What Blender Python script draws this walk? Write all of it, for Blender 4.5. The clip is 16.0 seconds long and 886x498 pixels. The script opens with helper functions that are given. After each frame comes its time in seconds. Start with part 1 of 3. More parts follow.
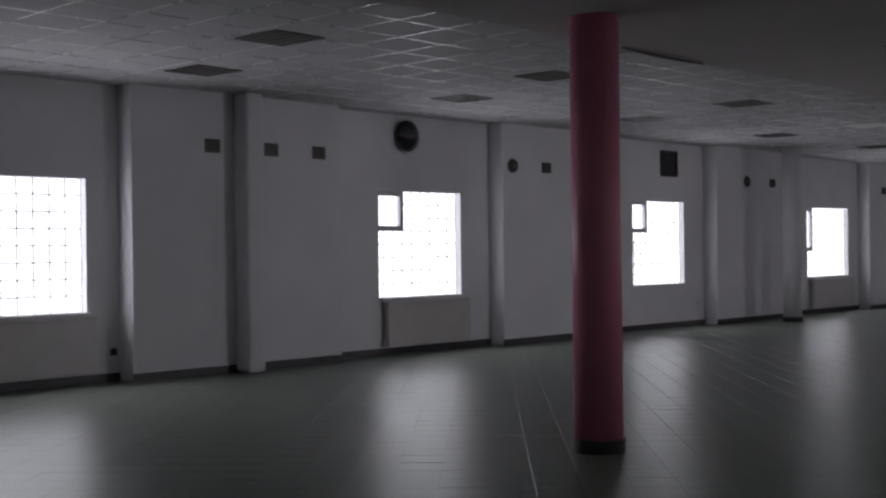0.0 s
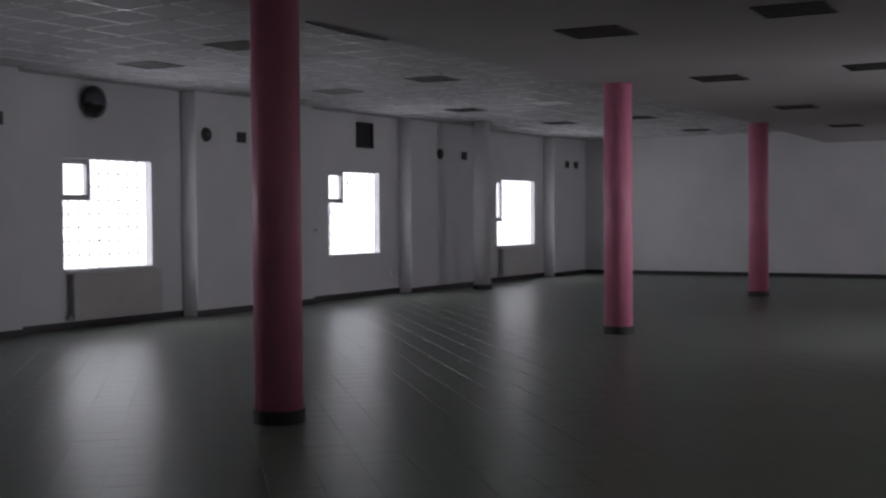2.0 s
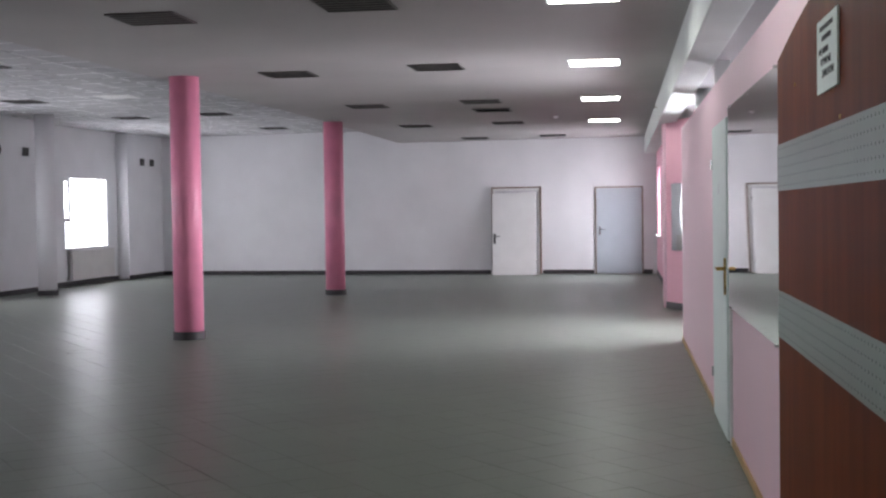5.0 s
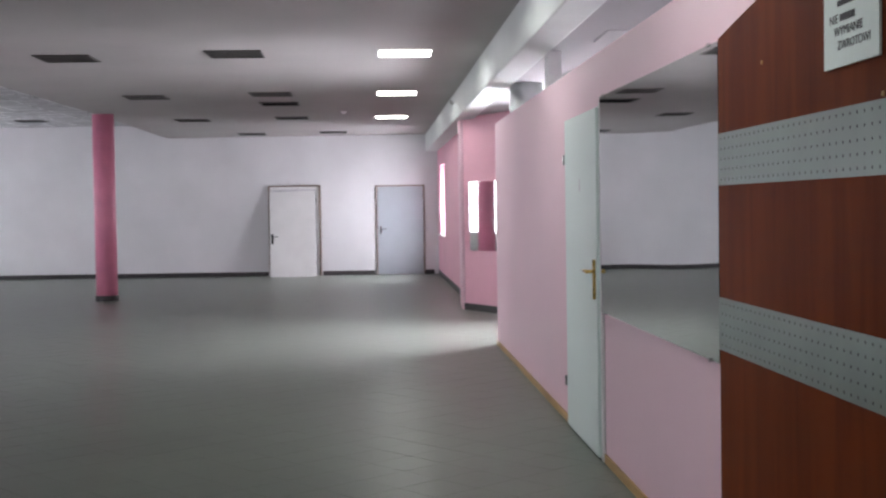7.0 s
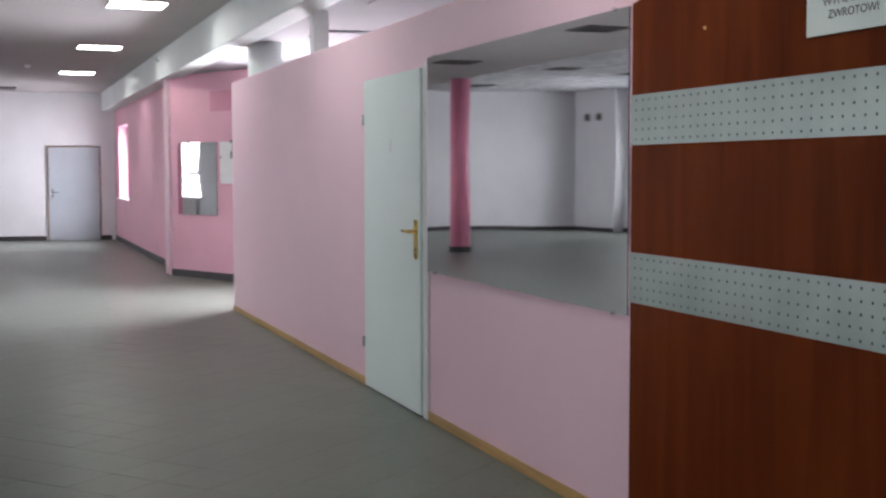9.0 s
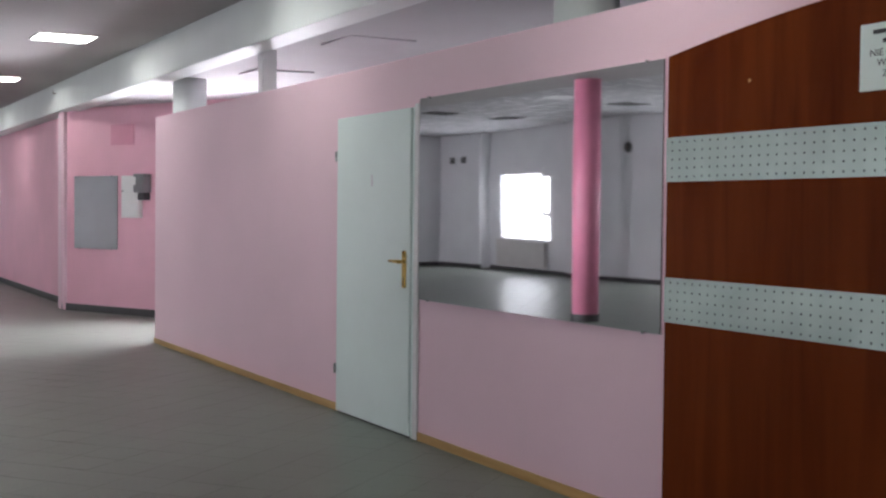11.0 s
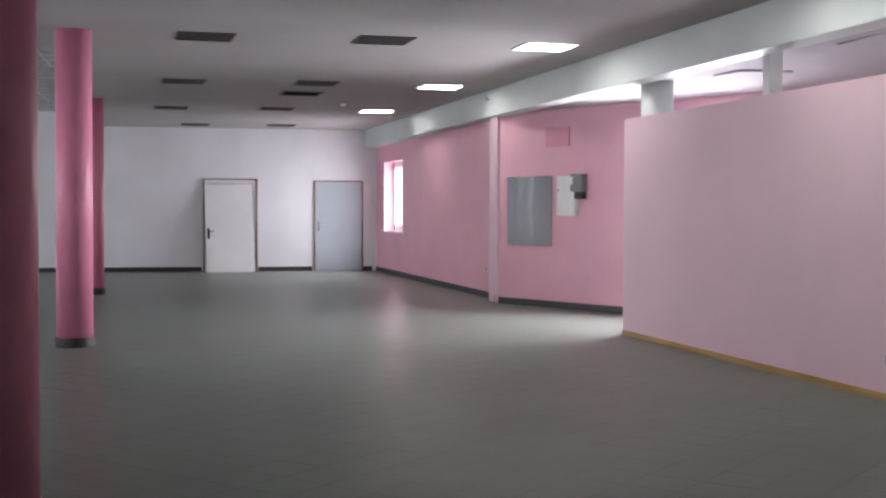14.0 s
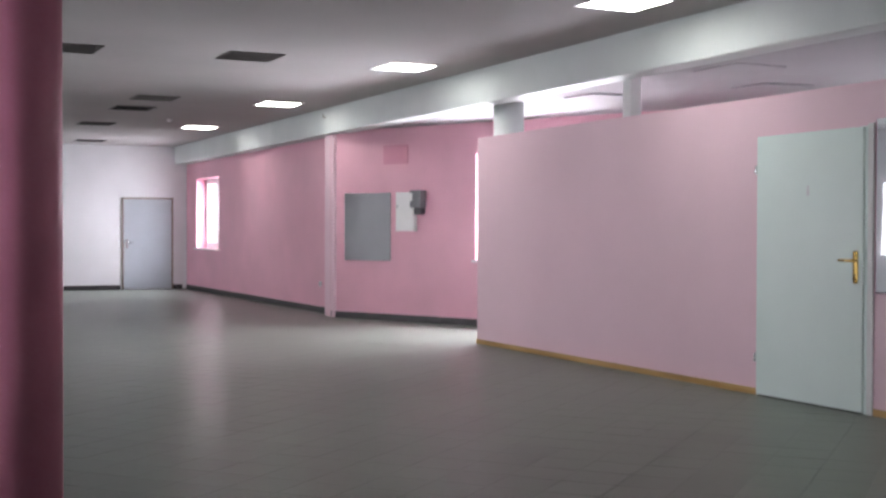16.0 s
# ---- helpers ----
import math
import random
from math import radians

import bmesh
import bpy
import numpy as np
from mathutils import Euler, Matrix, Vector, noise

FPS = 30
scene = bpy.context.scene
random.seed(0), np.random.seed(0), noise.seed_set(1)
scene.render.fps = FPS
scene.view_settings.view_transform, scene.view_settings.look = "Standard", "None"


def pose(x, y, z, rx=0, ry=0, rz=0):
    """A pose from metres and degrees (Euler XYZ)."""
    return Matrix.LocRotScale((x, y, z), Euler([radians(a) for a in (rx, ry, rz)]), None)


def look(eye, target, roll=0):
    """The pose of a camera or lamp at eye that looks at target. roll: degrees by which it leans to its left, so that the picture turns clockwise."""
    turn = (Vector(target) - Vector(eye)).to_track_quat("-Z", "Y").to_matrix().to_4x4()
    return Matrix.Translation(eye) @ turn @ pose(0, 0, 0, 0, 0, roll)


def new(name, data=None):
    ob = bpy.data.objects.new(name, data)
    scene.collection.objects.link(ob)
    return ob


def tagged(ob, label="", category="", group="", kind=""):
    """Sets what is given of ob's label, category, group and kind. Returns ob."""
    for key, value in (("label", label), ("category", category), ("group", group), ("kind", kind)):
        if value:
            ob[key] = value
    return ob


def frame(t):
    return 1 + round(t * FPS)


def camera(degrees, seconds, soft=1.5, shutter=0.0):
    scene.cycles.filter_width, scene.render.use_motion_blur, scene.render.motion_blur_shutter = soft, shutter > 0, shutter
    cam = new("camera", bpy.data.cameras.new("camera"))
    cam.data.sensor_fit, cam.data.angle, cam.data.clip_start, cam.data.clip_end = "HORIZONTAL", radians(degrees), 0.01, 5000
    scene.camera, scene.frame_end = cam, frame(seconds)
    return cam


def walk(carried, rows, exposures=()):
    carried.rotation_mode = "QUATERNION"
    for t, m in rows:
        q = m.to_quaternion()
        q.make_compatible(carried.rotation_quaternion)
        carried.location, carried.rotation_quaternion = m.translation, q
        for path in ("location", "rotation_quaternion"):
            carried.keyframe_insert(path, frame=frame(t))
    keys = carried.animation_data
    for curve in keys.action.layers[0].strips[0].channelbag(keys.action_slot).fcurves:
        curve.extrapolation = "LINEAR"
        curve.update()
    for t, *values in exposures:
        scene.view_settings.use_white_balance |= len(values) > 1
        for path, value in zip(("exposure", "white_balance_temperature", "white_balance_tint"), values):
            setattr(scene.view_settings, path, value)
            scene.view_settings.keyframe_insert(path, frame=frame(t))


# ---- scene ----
cam = camera(40.3, 16.0, 2.3, 0.3)
PATH = [
    (0, (-0.949, -8.506, 1.489), (-2.274, -7.007, 1.494), -0.68),
    (0.5, (-0.876, -8.490, 1.507), (-2.120, -6.924, 1.486), -0.44),
    (1, (-0.786, -8.481, 1.522), (-1.938, -6.847, 1.483), -0.59),
    (1.5, (-0.748, -8.468, 1.530), (-1.794, -6.765, 1.485), -0.59),
    (2, (-0.737, -8.457, 1.526), (-1.666, -6.686, 1.473), -0.48),
    (2.5, (-0.739, -8.432, 1.524), (-1.547, -6.603, 1.466), -0.84),
    (3, (-0.741, -8.383, 1.524), (-1.403, -6.497, 1.465), -0.64),
    (3.5, (-0.738, -8.314, 1.525), (-1.300, -6.395, 1.462), -0.76),
    (4, (-0.718, -8.250, 1.534), (-1.156, -6.299, 1.477), -0.59),
    (4.2, (-0.693, -8.238, 1.545), (-1.090, -6.278, 1.482), -0.27),
    (6.3, (-0.959, -7.134, 1.499), (-1.061, -5.138, 1.438), -0.45),
    (6.5, (-1.076, -7.143, 1.514), (-1.122, -5.145, 1.437), 0.45),
    (7, (-1.358, -7.006, 1.530), (-1.243, -5.011, 1.461), -0.90),
    (7.5, (-1.606, -6.843, 1.527), (-1.398, -4.855, 1.469), 0.06),
    (8, (-1.864, -6.719, 1.526), (-1.545, -4.745, 1.485), -0.27),
    (8.5, (-2.161, -6.703, 1.512), (-1.686, -4.762, 1.446), 0.85),
    (9, (-2.444, -6.711, 1.492), (-1.744, -4.842, 1.364), -0.06),
    (9.2, (-2.492, -6.618, 1.491), (-1.756, -4.763, 1.366), 0.08),
    (11.3, (-3.784, -6.789, 1.448), (-2.820, -5.038, 1.389), 0.58),
    (11.5, (-3.955, -6.864, 1.452), (-3.038, -5.088, 1.370), -0.35),
    (12, (-4.224, -6.744, 1.456), (-3.458, -4.897, 1.416), 0.88),
    (12.5, (-4.544, -6.704, 1.446), (-3.830, -4.836, 1.392), 1.89),
    (13, (-4.893, -6.701, 1.427), (-4.313, -4.789, 1.331), 1.59),
    (13.5, (-5.194, -6.567, 1.417), (-4.687, -4.635, 1.319), -1.48),
    (14, (-5.505, -6.477, 1.419), (-4.992, -4.545, 1.353), 0.21),
    (14.5, (-5.842, -6.482, 1.394), (-5.213, -4.586, 1.303), -0.78),
    (15, (-6.136, -6.449, 1.364), (-5.500, -4.554, 1.302), 0.96),
    (15.5, (-6.421, -6.448, 1.345), (-5.644, -4.609, 1.232), -1.34),
    (16, (-6.666, -6.464, 1.345), (-5.789, -4.667, 1.314), 0.15),
]
EXPOSURE = [(0, -2.05), (0.5, -2.22), (1.0, -2.34), (1.5, -2.3), (2.0, -2.07), (2.5, -1.8), (3.0, -1.4), (3.5, -0.97), (4.0, -0.65), (6.3, -0.22), (7.0, -0.22), (8.0, -0.32), (8.5, -0.38), (9.0, -0.26), (11.5, -0.5), (12.0, -0.56), (12.5, -0.56), (13.5, -0.46), (16, -0.29)]
walk(cam, [(t, look(eye, target, roll)) for t, eye, target, roll in PATH], EXPOSURE)

# ---- world, sun, lights ----
world = bpy.data.worlds.new("overcast_sky")
scene.world = world
world.use_nodes = True
wn = world.node_tree
sky = wn.nodes.new("ShaderNodeTexSky")
sky.sky_type, sky.sun_disc = "NISHITA", False
sky.sun_elevation, sky.sun_rotation = radians(35), radians(250)
sky.air_density, sky.dust_density = 1.0, 4.0
wn.links.new(sky.outputs[0], wn.nodes["Background"].inputs[0])
wn.nodes["Background"].inputs[1].default_value = 0.12

sun_data = bpy.data.lights.new("overcast_sun", "SUN")
sun_data.energy, sun_data.angle, sun_data.color = 0.6, radians(25), (1.0, 0.97, 0.93)
sun = new("overcast_sun", sun_data)
sun.matrix_world = look((-40, -20, 40), (0, 5, 0))


def window_light(m, wide, high, watts, colour):
    """The bright overcast sky standing in a window's opening; m: its -z axis points into the room."""
    d = bpy.data.lights.new("window_daylight", "AREA")
    d.shape, d.size, d.size_y, d.energy, d.color = "RECTANGLE", wide, high, watts, colour
    ob = new("window_daylight", d)
    ob.matrix_world = m
    return ob


# ---- materials ----
def material(name, base, rough=0.6, vary=0.12, scale=3.0, fine=60.0, bump=0.15, metal=0.0, coat=0.0, rough_vary=0.1, island=0.0, spec=0.5):
    """A painted or natural surface: stains at one scale, grain at another, fine relief."""
    m = bpy.data.materials.new(name)
    m.use_nodes = True
    t, b = m.node_tree, m.node_tree.nodes["Principled BSDF"]
    co = t.nodes.new("ShaderNodeTexCoord")
    big, small = t.nodes.new("ShaderNodeTexNoise"), t.nodes.new("ShaderNodeTexNoise")
    big.inputs["Scale"].default_value, big.inputs["Detail"].default_value = scale, 5
    small.inputs["Scale"].default_value, small.inputs["Detail"].default_value = fine, 3
    for n in (big, small):
        t.links.new(co.outputs["Object"], n.inputs["Vector"])
    ramp = t.nodes.new("ShaderNodeValToRGB")
    ramp.color_ramp.elements[0].position, ramp.color_ramp.elements[1].position = 0.3, 0.72
    ramp.color_ramp.elements[0].color = (*[max(0.0, c * (1 - vary)) for c in base], 1)
    ramp.color_ramp.elements[1].color = (*[min(1.0, c * (1 + vary)) for c in base], 1)
    t.links.new(big.outputs["Fac"], ramp.inputs["Fac"])
    grain = t.nodes.new("ShaderNodeMixRGB")
    grain.blend_type, grain.inputs["Fac"].default_value = "OVERLAY", min(0.5, vary * 1.2)
    t.links.new(ramp.outputs["Color"], grain.inputs["Color1"])
    t.links.new(small.outputs["Fac"], grain.inputs["Color2"])
    out = grain.outputs["Color"]
    if island:
        info, hsv = t.nodes.new("ShaderNodeObjectInfo"), t.nodes.new("ShaderNodeHueSaturation")
        geo, add = t.nodes.new("ShaderNodeNewGeometry"), t.nodes.new("ShaderNodeMath")
        add.operation = "ADD"
        t.links.new(info.outputs["Random"], add.inputs[0])
        t.links.new(geo.outputs["Random Per Island"], add.inputs[1])
        mr = t.nodes.new("ShaderNodeMapRange")
        mr.inputs["From Max"].default_value = 2.0
        mr.inputs["To Min"].default_value, mr.inputs["To Max"].default_value = 1 - island, 1 + island
        t.links.new(add.outputs[0], mr.inputs["Value"])
        t.links.new(mr.outputs[0], hsv.inputs["Value"])
        t.links.new(out, hsv.inputs["Color"])
        out = hsv.outputs["Color"]
    t.links.new(out, b.inputs["Base Color"])
    mr2 = t.nodes.new("ShaderNodeMapRange")
    mr2.inputs["To Min"].default_value, mr2.inputs["To Max"].default_value = max(0.02, rough - rough_vary), min(1.0, rough + rough_vary)
    t.links.new(big.outputs["Fac"], mr2.inputs["Value"])
    t.links.new(mr2.outputs[0], b.inputs["Roughness"])
    b.inputs["Metallic"].default_value = metal
    b.inputs["Coat Weight"].default_value = coat
    b.inputs["Specular IOR Level"].default_value = spec
    if bump:
        bn = t.nodes.new("ShaderNodeBump")
        bn.inputs["Strength"].default_value, bn.inputs["Distance"].default_value = bump, 0.004
        t.links.new(small.outputs["Fac"], bn.inputs["Height"])
        t.links.new(bn.outputs["Normal"], b.inputs["Normal"])
    return m


def glowing(name, colour, strength):
    m = bpy.data.materials.new(name)
    m.use_nodes = True
    b = m.node_tree.nodes["Principled BSDF"]
    b.inputs["Base Color"].default_value = (0.85, 0.85, 0.85, 1)
    b.inputs["Emission Color"].default_value = (*colour, 1)
    b.inputs["Emission Strength"].default_value = strength
    return m


def glassy(name, rough=0.0, tint=(1, 1, 1)):
    m = bpy.data.materials.new(name)
    m.use_nodes = True
    b = m.node_tree.nodes["Principled BSDF"]
    b.inputs["Base Color"].default_value = (*tint, 1)
    b.inputs["Transmission Weight"].default_value = 1.0
    b.inputs["Roughness"].default_value, b.inputs["IOR"].default_value = rough, 1.45
    return m


def wood(name, dark, light, rough=0.35, stretch=(14, 14, 1.2), spec=0.4):
    m = bpy.data.materials.new(name)
    m.use_nodes = True
    t, b = m.node_tree, m.node_tree.nodes["Principled BSDF"]
    co, mp = t.nodes.new("ShaderNodeTexCoord"), t.nodes.new("ShaderNodeMapping")
    mp.inputs["Scale"].default_value = stretch
    n1, n2 = t.nodes.new("ShaderNodeTexNoise"), t.nodes.new("ShaderNodeTexNoise")
    n1.inputs["Scale"].default_value, n1.inputs["Detail"].default_value, n1.inputs["Distortion"].default_value = 1.0, 8, 0.6
    n2.inputs["Scale"].default_value = 0.9
    t.links.new(co.outputs["Object"], mp.inputs["Vector"])
    t.links.new(mp.outputs["Vector"], n1.inputs["Vector"])
    t.links.new(co.outputs["Object"], n2.inputs["Vector"])
    mix = t.nodes.new("ShaderNodeMath")
    mix.operation = "MULTIPLY_ADD"
    mix.inputs[1].default_value = 0.35
    t.links.new(n2.outputs["Fac"], mix.inputs[0])
    t.links.new(n1.outputs["Fac"], mix.inputs[2])
    ramp = t.nodes.new("ShaderNodeValToRGB")
    ramp.color_ramp.elements[0].position, ramp.color_ramp.elements[1].position = 0.45, 0.85
    ramp.color_ramp.elements[0].color, ramp.color_ramp.elements[1].color = (*dark, 1), (*light, 1)
    t.links.new(mix.outputs[0], ramp.inputs["Fac"])
    t.links.new(ramp.outputs["Color"], b.inputs["Base Color"])
    b.inputs["Roughness"].default_value = rough
    b.inputs["Specular IOR Level"].default_value = spec
    bn = t.nodes.new("ShaderNodeBump")
    bn.inputs["Strength"].default_value, bn.inputs["Distance"].default_value = 0.08, 0.002
    t.links.new(n1.outputs["Fac"], bn.inputs["Height"])
    t.links.new(bn.outputs["Normal"], b.inputs["Normal"])
    return m


WHITE_WALL = material("white_wall_paint", (0.74, 0.74, 0.76), 0.75, 0.05, 1.1, 90, 0.25)
PINK_WALL = material("pink_wall_paint", (0.76, 0.41, 0.50), 0.6, 0.06, 1.2, 90, 0.25)
PALE_PINK = material("pale_pink_paint", (0.77, 0.54, 0.61), 0.42, 0.04, 0.9, 70, 0.1)
PINK_COLUMN = material("pink_column_paint", (0.88, 0.31, 0.46), 0.45, 0.08, 2.5, 60, 0.15)
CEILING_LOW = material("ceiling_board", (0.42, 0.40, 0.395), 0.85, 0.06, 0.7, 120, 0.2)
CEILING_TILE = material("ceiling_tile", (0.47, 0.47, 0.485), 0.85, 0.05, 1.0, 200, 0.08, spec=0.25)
TBAR = material("white_ceiling_bar", (0.86, 0.86, 0.86), 0.28, 0.02, 3, 60, 0.0, metal=0.5)
BEAM_PAINT = material("beam_paint", (0.68, 0.72, 0.71), 0.6, 0.05, 1.5, 60, 0.15)
DARK_BASE = material("dark_skirting", (0.04, 0.037, 0.04), 0.45, 0.2, 4, 60, 0.1)
TILE = material("grey_floor_tile", (0.180, 0.199, 0.172), 0.33, 0.10, 0.9, 45, 0.08, rough_vary=0.035, island=0.04, spec=0.095)
GROUT = material("tile_grout", (0.160, 0.183, 0.153), 0.6, 0.1, 5, 120, 0.3)
MINT = material("pale_mint_door_paint", (0.72, 0.82, 0.79), 0.35, 0.03, 1.5, 50, 0.04)
GREY_DOOR = material("grey_metal_door_paint", (0.40, 0.44, 0.48), 0.38, 0.06, 1.4, 50, 0.05)
WHITE_DOOR = material("white_door_paint", (0.74, 0.74, 0.735), 0.4, 0.05, 2.0, 50, 0.05)
BROWN_FRAME = material("brown_door_frame", (0.22, 0.17, 0.14), 0.5, 0.2, 6, 60, 0.1)
WHITE_FRAME = material("white_frame_paint", (0.78, 0.77, 0.77), 0.4, 0.04, 3, 60, 0.05)
GREY_FRAME = material("grey_window_frame", (0.6, 0.6, 0.62), 0.5, 0.1, 5, 60, 0.1)
MORTAR = material("white_block_mortar", (0.8, 0.8, 0.8), 0.8, 0.1, 8, 90, 0.2)
RADIATOR = material("white_radiator_enamel", (0.60, 0.575, 0.56), 0.35, 0.05, 3, 60, 0.03)
BLACK = material("black_plastic", (0.025, 0.025, 0.028), 0.5, 0.15, 6, 80, 0.1)
GRILLE = material("dark_vent_grille", (0.07, 0.068, 0.066), 0.6, 0.2, 9, 80, 0.15)
BROWN_GRILLE = material("brown_vent_grille", (0.13, 0.115, 0.10), 0.6, 0.2, 9, 80, 0.15)
DARK_PANEL = material("dark_light_louvre", (0.085, 0.075, 0.07), 0.45, 0.2, 7, 60, 0.1)
BRASS = material("brass", (0.66, 0.46, 0.14), 0.28, 0.12, 9, 60, 0.05, metal=1.0)
CHROME = material("chrome", (0.6, 0.6, 0.6), 0.22, 0.08, 9, 60, 0.02, metal=1.0)
ALU = material("brushed_aluminium", (0.25, 0.295, 0.27), 0.36, 0.08, 3, 6, 0.12, metal=0.95)
MIRROR = material("mirror_silver", (0.86, 0.88, 0.88), 0.02, 0.01, 2, 30, 0.0, metal=1.0, rough_vary=0.004)
OAK_STRIP = wood("honey_wood_strip", (0.34, 0.19, 0.06), (0.52, 0.32, 0.12), 0.4, (14, 1.2, 14))
RED_WOOD = wood("red_brown_veneer", (0.078, 0.012, 0.002), (0.148, 0.029, 0.006), 0.42, (7, 7, 0.7), spec=0.035)
PANEL_PAINT = material("access_panel_paint", (0.68, 0.30, 0.39), 0.6, 0.06, 2.0, 90, 0.2)
PAPER = material("white_sign_board", (0.74, 0.83, 0.79), 0.5, 0.03, 4, 60, 0.03)
HOLE_SHADE = material("painted_void_shade", (0.006, 0.006, 0.006), 0.95, 0.1, 6, 60, 0.0, spec=0.05)
INK = material("black_ink", (0.03, 0.03, 0.035), 0.6, 0.1, 9, 60, 0.0)
WHITE_BOX = material("white_box_enamel", (0.80, 0.79, 0.78), 0.35, 0.04, 4, 60, 0.03)
GREY_BOX = material("grey_box_plastic", (0.18, 0.18, 0.19), 0.45, 0.1, 8, 60, 0.05)
GROUND = material("yard_asphalt", (0.09, 0.09, 0.09), 0.9, 0.2, 0.4, 20, 0.3)
LAMP_ON = glowing("lit_lamp_diffuser", (0.97, 0.985, 0.95), 25.0)
BLOCK_GLASS = glassy("glass_block", 0.05, (0.96, 0.98, 0.98))
PANE_GLASS = glassy("window_pane_glass", 0.0)


# ---- mesh helpers ----
def box(bm, x0, x1, y0, y1, z0, z1, bevel=0.0, m=None):
    """One box, its edges rounded by bevel."""
    g = bmesh.ops.create_cube(bm, size=1)
    mat = Matrix.Translation(((x0 + x1) / 2, (y0 + y1) / 2, (z0 + z1) / 2)) @ Matrix.Diagonal((x1 - x0, y1 - y0, z1 - z0, 1))
    bmesh.ops.transform(bm, matrix=(m @ mat if m else mat), verts=g["verts"])
    if bevel:
        edges = list({e for v in g["verts"] for e in v.link_edges})
        bmesh.ops.bevel(bm, geom=edges, offset=bevel, segments=2, affect="EDGES", profile=0.6)


def tube(bm, r0, r1, h, m=None, sides=40, caps=True):
    """A (tapered) cylinder that rises from z = 0."""
    g = bmesh.ops.create_cone(bm, cap_ends=caps, segments=sides, radius1=r0, radius2=r1, depth=h)
    up = Matrix.Translation((0, 0, h / 2))
    bmesh.ops.transform(bm, matrix=(m @ up if m else up), verts=g["verts"])


def solid(bm, xs, ys, zs, filled):
    """The outer faces of the cells of a grid for which filled(i, j, k) holds."""
    verts = {}

    def v(i, j, k):
        if (i, j, k) not in verts:
            verts[i, j, k] = bm.verts.new((xs[i], ys[j], zs[k]))
        return verts[i, j, k]

    n = (len(xs) - 1, len(ys) - 1, len(zs) - 1)

    def full(i, j, k):
        return 0 <= i < n[0] and 0 <= j < n[1] and 0 <= k < n[2] and filled(i, j, k)

    for i in range(n[0]):
        for j in range(n[1]):
            for k in range(n[2]):
                if not full(i, j, k):
                    continue
                if not full(i - 1, j, k):
                    bm.faces.new((v(i, j, k), v(i, j, k + 1), v(i, j + 1, k + 1), v(i, j + 1, k)))
                if not full(i + 1, j, k):
                    bm.faces.new((v(i + 1, j, k), v(i + 1, j + 1, k), v(i + 1, j + 1, k + 1), v(i + 1, j, k + 1)))
                if not full(i, j - 1, k):
                    bm.faces.new((v(i, j, k), v(i + 1, j, k), v(i + 1, j, k + 1), v(i, j, k + 1)))
                if not full(i, j + 1, k):
                    bm.faces.new((v(i, j + 1, k), v(i, j + 1, k + 1), v(i + 1, j + 1, k + 1), v(i + 1, j + 1, k)))
                if not full(i, j, k - 1):
                    bm.faces.new((v(i, j, k), v(i, j + 1, k), v(i + 1, j + 1, k), v(i + 1, j, k)))
                if not full(i, j, k + 1):
                    bm.faces.new((v(i, j, k + 1), v(i + 1, j, k + 1), v(i + 1, j + 1, k + 1), v(i, j + 1, k + 1)))


def finish(bm, name, mat, smooth=False):
    me = bpy.data.meshes.new(name)
    bmesh.ops.recalc_face_normals(bm, faces=bm.faces)
    for f in bm.faces:
        f.smooth = smooth
    bm.to_mesh(me)
    bm.free()
    me.materials.append(mat)
    return me


def thing(name, bm, mat, label, category, m=None, group="", kind="", smooth=False):
    """A top-level mesh."""
    ob = new(name, finish(bm, name, mat, smooth))
    if m:
        ob.matrix_world = m
    return tagged(ob, label, category, group, kind)


def holder(name, label, category, m, group="", kind=""):
    """An Empty at the base of a thing, which parents its parts."""
    ob = new(name)
    ob.matrix_world = m
    return tagged(ob, label, category, group, kind)


def part(name, bm, mat, parent, label="", m=None, smooth=False):
    ob = new(name, finish(bm, name, mat, smooth))
    ob.parent = parent
    if m:
        ob.matrix_basis = m
    return tagged(ob, label)


def wall(name, m, s0, s1, z1, d0, d1, holes, mat, label, z0=0.0):
    """A wall along local y, from d0 to d1 in local x, with openings (y0, y1, z0, z1) through it."""
    ys = sorted({s0, s1, *(h[0] for h in holes), *(h[1] for h in holes)})
    zs = sorted({z0, z1, *(h[2] for h in holes), *(h[3] for h in holes)})

    def filled(i, j, k):
        y, z = (ys[j] + ys[j + 1]) / 2, (zs[k] + zs[k + 1]) / 2
        return not any(h[0] < y < h[1] and h[2] < z < h[3] for h in holes)

    bm = bmesh.new()
    solid(bm, [d0, d1], ys, zs, filled)
    return thing(name, bm, mat, label, "wall", m, kind="structure")


def slab(name, corners, z0, z1, mat, label, category):
    """A flat plate of any outline."""
    bm = bmesh.new()
    low, high = [bm.verts.new((x, y, z0)) for x, y in corners], [bm.verts.new((x, y, z1)) for x, y in corners]
    bm.faces.new(low), bm.faces.new(high)
    for a in range(len(corners)):
        b = (a + 1) % len(corners)
        bm.faces.new((low[a], low[b], high[b], high[a]))
    return thing(name, bm, mat, label, category, kind="structure")


